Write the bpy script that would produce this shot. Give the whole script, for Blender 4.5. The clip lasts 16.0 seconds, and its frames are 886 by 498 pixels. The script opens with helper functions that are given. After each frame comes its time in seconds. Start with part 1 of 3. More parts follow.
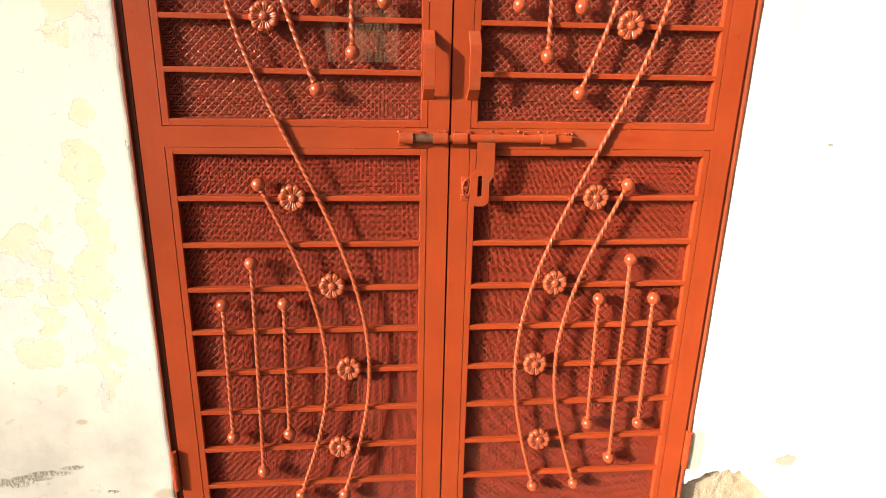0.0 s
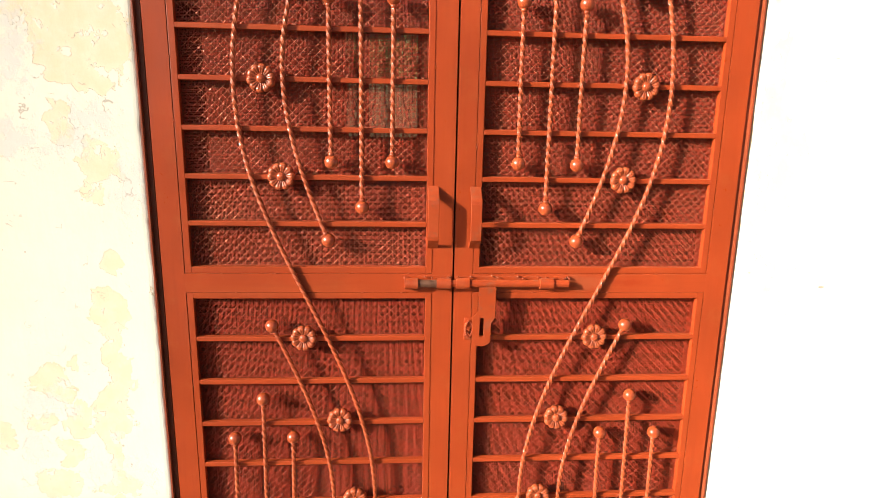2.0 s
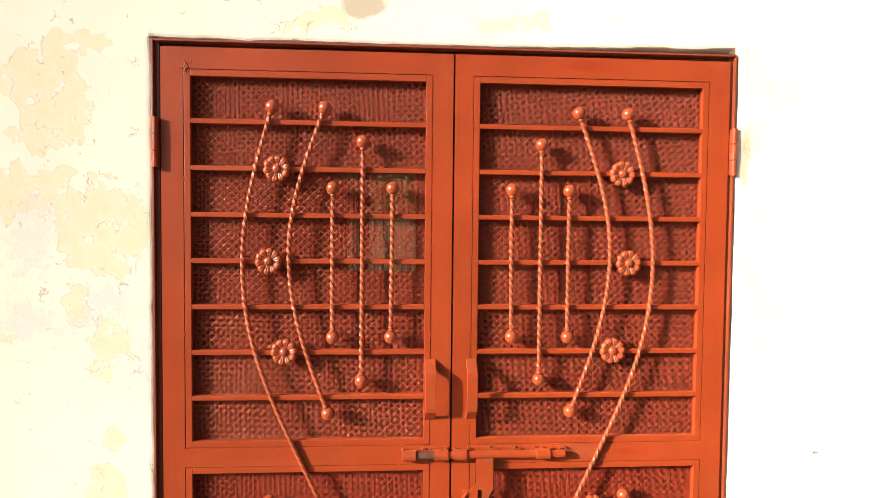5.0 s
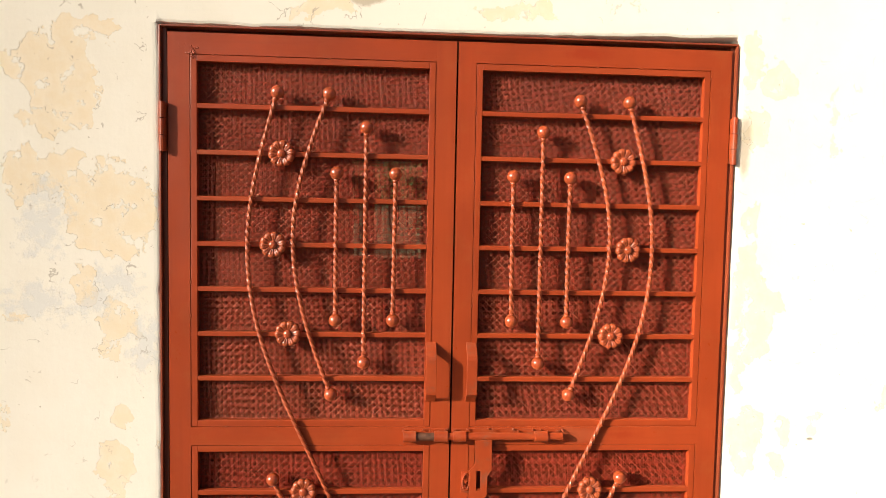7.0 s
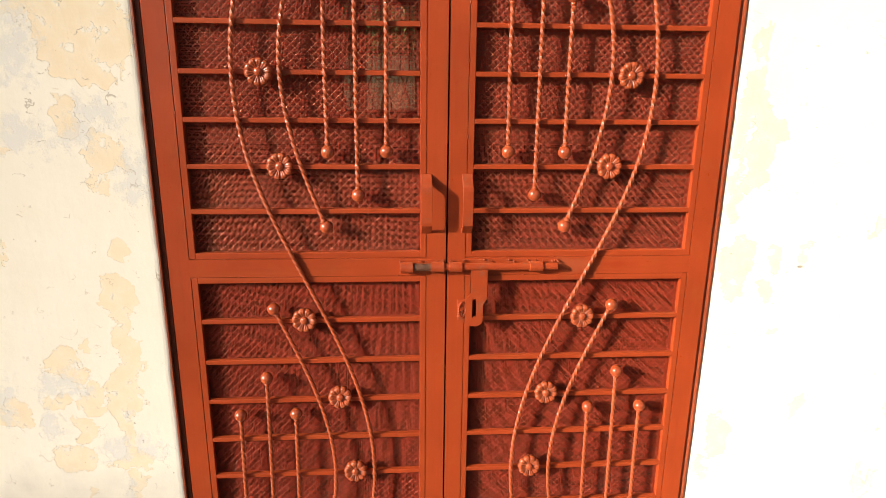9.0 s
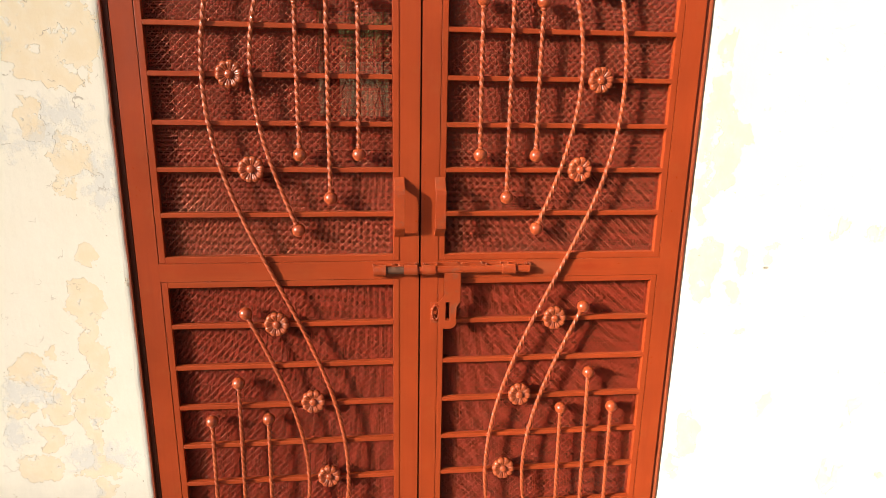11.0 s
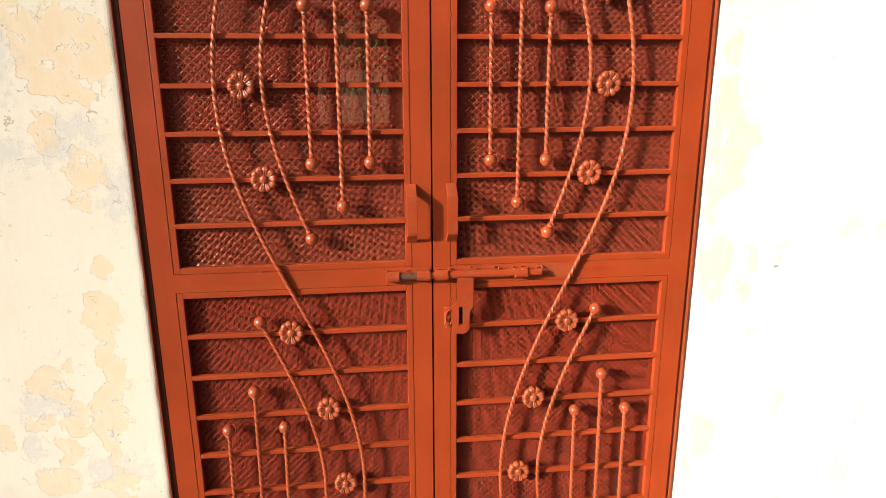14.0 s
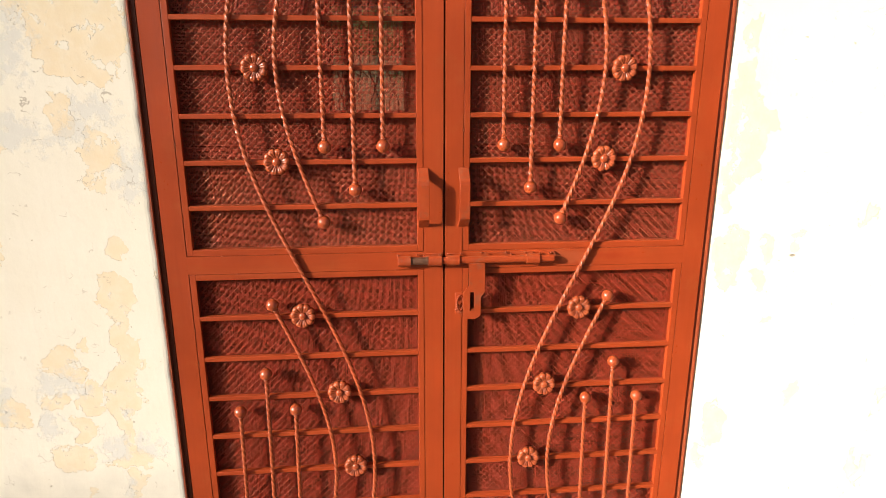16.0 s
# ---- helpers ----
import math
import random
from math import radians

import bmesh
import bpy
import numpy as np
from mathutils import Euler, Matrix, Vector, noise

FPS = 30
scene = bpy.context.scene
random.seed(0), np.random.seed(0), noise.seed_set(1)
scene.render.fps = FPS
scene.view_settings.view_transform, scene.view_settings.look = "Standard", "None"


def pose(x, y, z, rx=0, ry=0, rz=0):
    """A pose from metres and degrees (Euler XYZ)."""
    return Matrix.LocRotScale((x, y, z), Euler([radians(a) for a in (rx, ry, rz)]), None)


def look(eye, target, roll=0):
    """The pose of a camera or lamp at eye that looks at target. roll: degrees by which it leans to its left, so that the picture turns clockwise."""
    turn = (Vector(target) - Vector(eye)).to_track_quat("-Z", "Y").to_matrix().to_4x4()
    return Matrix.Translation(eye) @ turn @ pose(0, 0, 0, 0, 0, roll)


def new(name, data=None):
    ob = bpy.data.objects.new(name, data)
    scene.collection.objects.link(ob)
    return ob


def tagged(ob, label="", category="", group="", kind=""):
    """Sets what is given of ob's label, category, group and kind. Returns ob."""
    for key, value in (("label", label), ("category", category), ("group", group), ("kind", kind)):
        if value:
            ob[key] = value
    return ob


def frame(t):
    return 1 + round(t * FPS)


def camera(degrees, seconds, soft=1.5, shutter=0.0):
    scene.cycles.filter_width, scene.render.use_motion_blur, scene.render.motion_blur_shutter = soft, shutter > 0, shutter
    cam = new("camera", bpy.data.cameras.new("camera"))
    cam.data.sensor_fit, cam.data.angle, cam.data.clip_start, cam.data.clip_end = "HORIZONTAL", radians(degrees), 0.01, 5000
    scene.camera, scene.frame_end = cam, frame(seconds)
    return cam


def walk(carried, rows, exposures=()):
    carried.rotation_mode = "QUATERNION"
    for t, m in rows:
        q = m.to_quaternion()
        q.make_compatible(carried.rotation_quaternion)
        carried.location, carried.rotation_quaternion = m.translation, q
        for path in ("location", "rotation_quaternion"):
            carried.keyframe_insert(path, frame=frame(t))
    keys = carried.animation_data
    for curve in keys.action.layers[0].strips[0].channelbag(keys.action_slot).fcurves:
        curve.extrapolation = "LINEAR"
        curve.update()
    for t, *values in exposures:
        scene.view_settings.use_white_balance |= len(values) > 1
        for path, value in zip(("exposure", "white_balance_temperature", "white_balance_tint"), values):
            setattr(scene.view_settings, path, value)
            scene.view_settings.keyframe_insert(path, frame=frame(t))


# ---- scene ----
cam = camera(67.8, 16.0, soft=0.75)
EXPOSURE = 0.83
PATH = [
    (0, (-0.171, -1.557, 1.282), (0.026, 0.328, 0.642), 1.4),
    (0.5, (-0.163, -1.572, 1.373), (0.026, 0.316, 0.739), 0.8),
    (1, (-0.153, -1.572, 1.437), (-0.006, 0.347, 0.89), 1.1),
    (1.5, (-0.14, -1.571, 1.465), (-0.023, 0.367, 0.985), 0.8),
    (2, (-0.139, -1.585, 1.496), (0.0, 0.355, 1.033), 1.2),
    (2.5, (-0.163, -1.593, 1.522), (-0.01, 0.371, 1.18), 0.9),
    (3, (-0.158, -1.604, 1.554), (0.003, 0.373, 1.292), 0.2),
    (3.5, (-0.148, -1.622, 1.571), (0.005, 0.364, 1.389), 0.1),
    (4, (-0.138, -1.638, 1.596), (0.01, 0.353, 1.474), 0.4),
    (4.5, (-0.139, -1.642, 1.611), (0.006, 0.35, 1.52), 0.5),
    (6.8, (-0.136, -1.665, 1.633), (-0.016, 0.33, 1.555), 0.9),
    (7, (-0.13, -1.669, 1.614), (-0.006, 0.324, 1.494), 1.1),
    (7.5, (-0.135, -1.66, 1.592), (0.009, 0.323, 1.376), 1.1),
    (8, (-0.145, -1.654, 1.581), (0.014, 0.312, 1.248), 1.4),
    (8.5, (-0.135, -1.653, 1.549), (0.005, 0.294, 1.112), 0.9),
    (9, (-0.128, -1.643, 1.547), (0.012, 0.275, 0.999), 0.7),
    (9.5, (-0.123, -1.641, 1.537), (0.03, 0.262, 0.942), 0.8),
    (10, (-0.128, -1.642, 1.536), (0.047, 0.287, 1.039), 0.2),
    (10.2, (-0.122, -1.645, 1.536), (0.094, 0.273, 1.011), 0.9),
    (12.3, (-0.142, -1.653, 1.547), (0.07, 0.263, 1.016), 1.2),
    (12.5, (-0.148, -1.649, 1.546), (0.092, 0.241, 0.937), 0.9),
    (13, (-0.14, -1.651, 1.543), (0.094, 0.241, 0.941), 0.9),
    (13.5, (-0.145, -1.656, 1.535), (0.039, 0.266, 1.015), -1.0),
    (14, (-0.154, -1.658, 1.543), (0.059, 0.263, 1.03), -0.2),
    (14.5, (-0.138, -1.66, 1.537), (0.107, 0.262, 1.043), -0.9),
    (15, (-0.136, -1.662, 1.539), (0.06, 0.273, 1.075), -2.0),
    (15.5, (-0.139, -1.657, 1.542), (0.019, 0.264, 1.009), -0.6),
    (16, (-0.148, -1.656, 1.532), (0.022, 0.26, 0.986), 0.1),
]
walk(cam, [(t, look(eye, target, roll)) for t, eye, target, roll in PATH], exposures=[(0.0, EXPOSURE), (4.6, EXPOSURE), (6.8, EXPOSURE - 0.34), (16.0, EXPOSURE - 0.34)])

# ---- light ----
SUN_WAY = Vector((0.062, 0.032, -0.023)).normalized()
to_sun = -SUN_WAY
world = bpy.data.worlds.new("sky")
scene.world = world
world.use_nodes = True
wn = world.node_tree.nodes
sky = wn.new("ShaderNodeTexSky")
sky.sky_type = "NISHITA"
sky.sun_disc = False
sky.air_density = 0.5
sky.ozone_density = 0.5
sky.dust_density = 8.0
sky.sun_elevation = math.asin(to_sun.z)
sky.sun_rotation = math.atan2(to_sun.x, to_sun.y)
world.node_tree.links.new(sky.outputs[0], wn["Background"].inputs[0])
wn["Background"].inputs[1].default_value = 0.08
sun = new("sun", bpy.data.lights.new("sun", "SUN"))
sun.data.energy = 4.6
sun.data.angle = radians(0.6)
sun.data.color = (1.0, 0.895, 0.745)
sun.matrix_world = look((-6, -4, 4), Vector((-6, -4, 4)) + SUN_WAY)


# ---- materials ----
class Nodes:
    """A short way to write node materials."""

    def __init__(self, name):
        self.mat = bpy.data.materials.new(name)
        self.mat.use_nodes = True
        self.tree = self.mat.node_tree
        self.bsdf = self.tree.nodes["Principled BSDF"]
        self.place = self.add("ShaderNodeNewGeometry").outputs["Position"]

    def add(self, kind, **values):
        n = self.tree.nodes.new(kind)
        for k, v in values.items():
            setattr(n, k, v)
        return n

    def put(self, socket, value):
        if isinstance(value, bpy.types.NodeSocket):
            self.tree.links.new(value, socket)
        elif isinstance(value, tuple) and len(value) == 3 and socket.type == "RGBA":
            socket.default_value = (*value, 1)
        else:
            socket.default_value = value

    def noise(self, scale, detail=3, rough=0.55, stretch=None, shift=(0, 0, 0)):
        m = self.add("ShaderNodeMapping")
        self.put(m.inputs["Vector"], self.place)
        m.inputs["Scale"].default_value = stretch or (1, 1, 1)
        m.inputs["Location"].default_value = shift
        n = self.add("ShaderNodeTexNoise")
        self.put(n.inputs["Vector"], m.outputs[0])
        n.inputs["Scale"].default_value, n.inputs["Detail"].default_value, n.inputs["Roughness"].default_value = scale, detail, rough
        return n.outputs["Fac"]

    def step(self, value, low, high, a=0.0, b=1.0):
        n = self.add("ShaderNodeMapRange")
        n.clamp = True
        for k, v in zip(("Value", "From Min", "From Max", "To Min", "To Max"), (value, low, high, a, b)):
            self.put(n.inputs[k], v)
        return n.outputs[0]

    def math(self, op, a, b=0.0):
        n = self.add("ShaderNodeMath", operation=op)
        self.put(n.inputs[0], a)
        self.put(n.inputs[1], b)
        return n.outputs[0]

    def mix(self, fac, a, b):
        n = self.add("ShaderNodeMix", data_type="RGBA")
        self.put(n.inputs[0], fac)
        self.put(n.inputs[6], a)
        self.put(n.inputs[7], b)
        return n.outputs[2]

    def blot(self, x, z, rx, rz, wobble, edge=0.12):
        """A stain about (x, z), with radii rx and rz and an outline torn by the noise wobble."""
        sep = self.add("ShaderNodeSeparateXYZ")
        self.put(sep.inputs[0], self.place)
        dx = self.math("DIVIDE", self.math("SUBTRACT", sep.outputs[0], x), rx)
        dz = self.math("DIVIDE", self.math("SUBTRACT", sep.outputs[2], z), rz)
        d = self.math("SQRT", self.math("ADD", self.math("MULTIPLY", dx, dx), self.math("MULTIPLY", dz, dz)))
        d = self.math("ADD", d, self.math("MULTIPLY", self.math("SUBTRACT", wobble, 0.5), 2.6))
        return self.step(d, 1.0 + edge, 1.0 - edge)

    def spots(self, rows, vec, shift):
        """How far vec lies from the nearest of the ovals (x, z, half width, half height); 1 on the rim."""
        least = None
        for x, z, rx, rz in rows:
            m = self.add("ShaderNodeVectorMath", operation="MULTIPLY_ADD")
            self.put(m.inputs[0], vec)
            m.inputs[1].default_value = (1 / rx, 0, 1 / rz)
            m.inputs[2].default_value = (-(x + shift) / rx, 0, -(z + shift) / rz)
            far = self.add("ShaderNodeVectorMath", operation="LENGTH")
            self.put(far.inputs[0], m.outputs[0])
            least = far.outputs["Value"] if least is None else self.math("MINIMUM", least, far.outputs["Value"])
        return least

    def bump(self, height, strength, distance, below=None):
        n = self.add("ShaderNodeBump")
        self.put(n.inputs["Height"], height)
        n.inputs["Strength"].default_value, n.inputs["Distance"].default_value = strength, distance
        if below is not None:
            self.put(n.inputs["Normal"], below)
        return n.outputs[0]

    def done(self, colour, rough, normal=None, metal=0.0, spec=0.5, coat=0.0, dusty=0.5, sheen=0.0, coat_rough=0.2):
        self.put(self.bsdf.inputs["Base Color"], colour)
        self.put(self.bsdf.inputs["Roughness"], rough)
        self.put(self.bsdf.inputs["Metallic"], metal)
        self.put(self.bsdf.inputs["Specular IOR Level"], spec)
        self.put(self.bsdf.inputs["Coat Weight"], coat)
        self.put(self.bsdf.inputs["Diffuse Roughness"], dusty)
        self.put(self.bsdf.inputs["Sheen Weight"], sheen)
        self.bsdf.inputs["Sheen Roughness"].default_value = 0.6
        self.bsdf.inputs["Sheen Tint"].default_value = (1.0, 0.72, 0.45, 1)
        self.bsdf.inputs["Coat Roughness"].default_value = coat_rough
        if normal is not None:
            self.put(self.bsdf.inputs["Normal"], normal)
        return self.mat


def red_paint(name, brush, scuff=0.0, rough=0.38, spec=0.35, coat=0.12, body=(0.39, 0.056, 0.013)):
    n = Nodes(name)
    big, fine = n.noise(5, 3), n.noise(90, 2)
    streak = n.noise(60, 3, 0.6, brush)
    c = n.mix(n.step(big, 0.35, 0.7), tuple(v * 0.88 for v in body), tuple(v * 1.12 for v in body))
    c = n.mix(n.step(streak, 0.5, 0.8, 0, 0.35), c, (0.29, 0.036, 0.006))
    dust = n.step(n.noise(14, 4, 0.65, shift=(3, 1, 2)), 0.55, 0.75, 0, 0.24)
    c = n.mix(dust, c, (0.42, 0.12, 0.035))
    chip = n.step(n.noise(75, 3, 0.6, shift=(4, 4, 9)), 0.73, 0.76, 0, 0.45)
    c = n.mix(chip, c, (0.16, 0.045, 0.02))
    # paler streaks along the brush: reflection bands of the gloss, put into the colour
    sheen_streak = n.step(n.noise(9, 4, 0.6, brush, (6, 1, 3)), 0.54, 0.70, 0, 0.5)
    c = n.mix(sheen_streak, c, tuple(v * f for v, f in zip(body, (1.12, 1.5, 1.6))))
    if brush == (0.06, 1, 1):
        torn = n.noise(30, 4, 0.6)
        c = n.mix(n.math("MULTIPLY", n.blot(0.345, 1.034, 0.055, 0.017, torn, 0.4), 0.15), c, (0.46, 0.19, 0.10))
        fresh = n.math("MAXIMUM", n.blot(0.335, 2.012, 0.05, 0.012, torn, 0.5), n.blot(0.455, 1.032, 0.04, 0.008, torn, 0.5))
        c = n.mix(n.math("MULTIPLY", fresh, 0.6), c, (0.33, 0.03, 0.006))
    if scuff:
        worn = n.step(n.noise(38, 4, 0.6, shift=(7, 0, 4)), 0.66 - scuff, 0.80 - scuff, 0, 0.5)
        c = n.mix(worn, c, (0.20, 0.085, 0.05))
        pale = n.step(n.noise(21, 4, 0.6, shift=(1, 3, 6)), 0.52, 0.68, 0, 0.2)
        c = n.mix(pale, c, (0.48, 0.16, 0.075))
    r = n.math("ADD", n.step(fine, 0.3, 0.7, rough - 0.06, rough + 0.08), n.step(streak, 0.35, 0.65, -0.07, 0.07))
    b = n.bump(n.noise(16, 3, 0.5, shift=(2, 6, 1)), 0.5, 0.0016)
    b = n.bump(streak, 0.45, 0.0007, b)
    b = n.bump(fine, 0.2, 0.0004, b)
    return n.done(c, r, b, spec=spec, coat=coat, dusty=0.8, sheen=0.03)


def plain(name, a, b, scale, rough, metal=0.0, bump=0.3, depth=0.001):
    n = Nodes(name)
    f = n.noise(scale, 5, 0.6)
    g = n.noise(scale * 6, 3, 0.6)
    c = n.mix(n.step(f, 0.3, 0.7), a, b)
    return n.done(c, n.step(g, 0.3, 0.7, rough - 0.08, rough + 0.08), n.bump(g, bump, depth), metal)


# where the white coat has come away down to cream, and where a bluish coat shows: ovals on the wall
LOST_HIGH = ((-0.842, 1.598, 0.102, 0.121), (-0.966, 1.686, 0.068, 0.056), (-0.823, 1.322, 0.06, 0.041), (-0.841, 1.266, 0.021, 0.056), (-0.906, 1.416, 0.026, 0.054), (-1.06, 1.328, 0.045, 0.017), (-0.818, 1.08, 0.024, 0.021), (-1.112, 1.066, 0.026, 0.032), (-0.988, 1.945, 0.102, 0.079), (-0.898, 2.026, 0.089, 0.033), (-0.926, 1.868, 0.051, 0.08), (-0.991, 1.826, 0.064, 0.053), (-1.045, 1.68, 0.051, 0.066), (-0.331, 2.103, 0.081, 0.02), (0.138, 2.11, 0.112, 0.02))
LOST_LOW = ((-0.839, 0.913, 0.031, 0.1), (-0.827, 0.78, 0.04, 0.079), (-0.86, 0.676, 0.051, 0.065), (-0.854, 0.576, 0.037, 0.058), (-0.994, 0.768, 0.05, 0.04), (-1.034, 0.664, 0.035, 0.029), (-0.946, 0.678, 0.035, 0.048), (-0.97, 0.588, 0.032, 0.033), (-1.144, 0.634, 0.04, 0.049), (-1.003, 0.495, 0.055, 0.05), (-0.868, 0.975, 0.017, 0.038), (-0.932, 0.83, 0.011, 0.022), (-0.86, 0.483, 0.054, 0.032), (-0.85, 0.401, 0.025, 0.041), (-0.968, 0.389, 0.008, 0.022))
LOST_RIGHT = ((0.798, 1.366, 0.068, 0.074), (0.764, 1.454, 0.038, 0.088), (0.748, 1.219, 0.019, 0.074), (0.8, 1.263, 0.038, 0.037), (0.786, 1.01, 0.038, 0.097), (0.885, 1.046, 0.019, 0.038), (0.968, 1.06, 0.016, 0.033), (0.88, 0.948, 0.008, 0.03), (0.762, 2.016, 0.023, 0.071), (0.831, 1.961, 0.045, 0.043), (0.976, 1.907, 0.012, 0.043), (0.774, 1.831, 0.023, 0.057), (0.988, 1.806, 0.013, 0.036), (0.775, 1.586, 0.023, 0.058), (0.792, 0.516, 0.036, 0.072), (0.919, 0.827, 0.013, 0.017), (1.016, 0.6, 0.014, 0.044), (0.766, 0.401, 0.017, 0.045))
BLUISH = ((-0.983, 1.642, 0.037, 0.025), (-1.006, 1.559, 0.051, 0.058), (-1.016, 1.362, 0.072, 0.04), (-0.827, 1.418, 0.046, 0.03), (-0.885, 1.369, 0.053, 0.03), (-0.766, 1.28, 0.027, 0.07), (-1.006, 0.72, 0.064, 0.032), (-1.154, 0.666, 0.021, 0.048), (-0.841, 0.644, 0.015, 0.014), (-0.8, 0.52, 0.037, 0.034), (-0.889, 0.52, 0.037, 0.026), (-1.05, 0.609, 0.026, 0.044), (-0.875, 0.37, 0.014, 0.041))


def limewash():
    """Old limewash: white over cream and blue-grey coats, flaked off in patches."""
    n = Nodes("flaking limewash")
    mid, small = n.noise(7, 6, 0.62), n.noise(24, 5, 0.6, shift=(2, 0, 5))
    tall = n.noise(7.5, 8, 0.66, (1.0, 1.0, 0.7), (4, 0, 1))
    grain = n.noise(260, 4, 0.6)
    sep = n.add("ShaderNodeSeparateXYZ")
    n.put(sep.inputs[0], n.place)
    # the outlines of the lost coats: soft bays, broken along small flakes
    warp = n.add("ShaderNodeTexNoise")
    n.put(warp.inputs["Vector"], n.place)
    warp.inputs["Scale"].default_value, warp.inputs["Detail"].default_value, warp.inputs["Roughness"].default_value = 13, 4, 0.6
    bent = n.add("ShaderNodeVectorMath", operation="MULTIPLY_ADD")
    n.put(bent.inputs[0], warp.outputs["Color"])
    bent.inputs[1].default_value = (0.13, 0.0, 0.13)
    n.put(bent.inputs[2], n.place)
    flake = n.add("ShaderNodeTexVoronoi", feature="F1")
    n.put(flake.inputs["Vector"], bent.outputs[0])
    flake.inputs["Scale"].default_value = 42
    torn = n.add("ShaderNodeMix", data_type="VECTOR")
    torn.inputs[0].default_value = 0.4
    n.put(torn.inputs[4], bent.outputs[0])
    n.put(torn.inputs[5], flake.outputs["Position"])
    torn = torn.outputs[1]
    far = n.step(n.math("ABSOLUTE", sep.outputs[0]), 1.05, 1.3, 0.0, 0.10)
    gone = n.math("ADD", n.math("SUBTRACT", tall, 0.14), far)
    d = n.math("MINIMUM", n.spots(LOST_HIGH, torn, 0.065), n.math("MINIMUM", n.spots(LOST_LOW, torn, 0.065), n.spots(LOST_RIGHT, torn, 0.065)))
    d = n.math("ADD", d, n.math("MULTIPLY", n.math("SUBTRACT", small, 0.5), 0.9))
    gone = n.math("MAXIMUM", gone, n.step(d, 1.5, 0.5, 0.045, 1.045))
    cream = n.step(gone, 0.54, 0.555)
    left = n.step(small, 0.595, 0.61)
    cream = n.math("MULTIPLY", cream, n.math("SUBTRACT", 1.0, left))
    db = n.math("ADD", n.spots(BLUISH, torn, 0.065), n.math("MULTIPLY", n.math("SUBTRACT", n.noise(34, 5, 0.7, shift=(9, 0, 3)), 0.5), 5.0))
    blue = n.step(db, 1.4, 0.5)
    white = n.mix(n.step(mid, 0.35, 0.7), (0.88, 0.85, 0.765), (0.90, 0.88, 0.81))
    tone = n.mix(n.step(small, 0.4, 0.6), (0.865, 0.775, 0.605), (0.88, 0.81, 0.67))
    c = n.mix(cream, white, tone)
    c = n.mix(n.math("MULTIPLY", blue, 0.62), c, (0.735, 0.75, 0.745))
    # soft grey shadow painted low on the left, a bare cement spot over the door, dirt at the hinges, spalled spots low
    # down
    soft_shade = n.blot(-1.06, 0.13, 0.40, 0.22, n.noise(4, 4), 0.6)
    c = n.mix(n.math("MULTIPLY", soft_shade, n.step(mid, 0.35, 0.65, 0.4, 0.75)), c, (0.46, 0.445, 0.40))
    bare = n.blot(-0.222, 2.140, 0.055, 0.030, mid, 0.15)
    for x, z, rx, rz in ((0.748, 1.79, 0.016, 0.065), (0.748, 0.13, 0.018, 0.075), (-0.934, 0.294, 0.014, 0.008), (-0.752, 0.058, 0.024, 0.016)):
        bare = n.math("MAXIMUM", bare, n.blot(x, z, rx, rz, mid, 0.3))
    c = n.mix(n.math("MULTIPLY", bare, 0.7), c, (0.50, 0.42, 0.30))
    line = n.blot(-1.15, 0.116, 0.07, 0.013, small, 0.25)
    for x, z, rx, rz in ((-1.085, 0.128, 0.05, 0.009), (-1.03, 0.140, 0.05, 0.007), (-0.975, 0.155, 0.03, 0.006), (-0.885, 0.075, 0.012, 0.004)):
        line = n.math("MAXIMUM", line, n.blot(x, z, rx, rz, small, 0.25))
    spall = n.math("MAXIMUM", n.math("MULTIPLY", line, n.step(n.noise(120, 3), 0.42, 0.54)), n.blot(1.03, 0.085, 0.030, 0.018, small, 0.2))
    # one dark fleck on the sunny side
    spall = n.math("MAXIMUM", spall, n.blot(0.965, 1.022, 0.008, 0.003, small, 0.3))
    c = n.mix(n.math("MULTIPLY", spall, 0.75), c, (0.32, 0.265, 0.19))
    specks = n.step(n.noise(70, 2, 0.5, shift=(1, 0, 8)), 0.755, 0.775, 0, 0.6)
    c = n.mix(specks, c, (0.42, 0.36, 0.28))
    # short cracks where the coats curl
    cells = n.add("ShaderNodeTexVoronoi", feature="DISTANCE_TO_EDGE")
    n.put(cells.inputs["Vector"], bent.outputs[0])
    cells.inputs["Scale"].default_value = 15
    crack = n.math("MULTIPLY", n.step(cells.outputs["Distance"], 0.022, 0.008), n.step(n.noise(19, 3, 0.5, shift=(4, 2, 7)), 0.60, 0.63))
    c = n.mix(n.math("MULTIPLY", crack, n.math("MULTIPLY", n.step(sep.outputs[2], 0.9, 1.5, 0.4, 1.0), n.step(sep.outputs[0], -0.3, 0.6, 0.6, 0.25))), c, (0.36, 0.31, 0.25))
    # lifted rims of the flakes, their thin shadow line painted brown, weaker to the right
    rim = n.math("MULTIPLY", n.step(gone, 0.5415, 0.545), n.step(gone, 0.5485, 0.545))
    rim = n.math("MULTIPLY", rim, n.math("SUBTRACT", 1.0, left))
    lift = n.math("MULTIPLY", rim, n.step(n.noise(17, 3, 0.5, shift=(5, 0, 0)), 0.50, 0.54))
    c = n.mix(n.math("MULTIPLY", lift, n.step(sep.outputs[0], -0.6, 0.75, 0.6, 0.2)), c, (0.40, 0.33, 0.24))
    level = n.math("SUBTRACT", n.math("ADD", n.math("MULTIPLY", lift, 1.3), 1.0), n.math("ADD", n.math("MULTIPLY", cream, 0.8), n.math("ADD", n.math("MULTIPLY", spall, 2.5), n.math("MULTIPLY", blue, 0.5))))
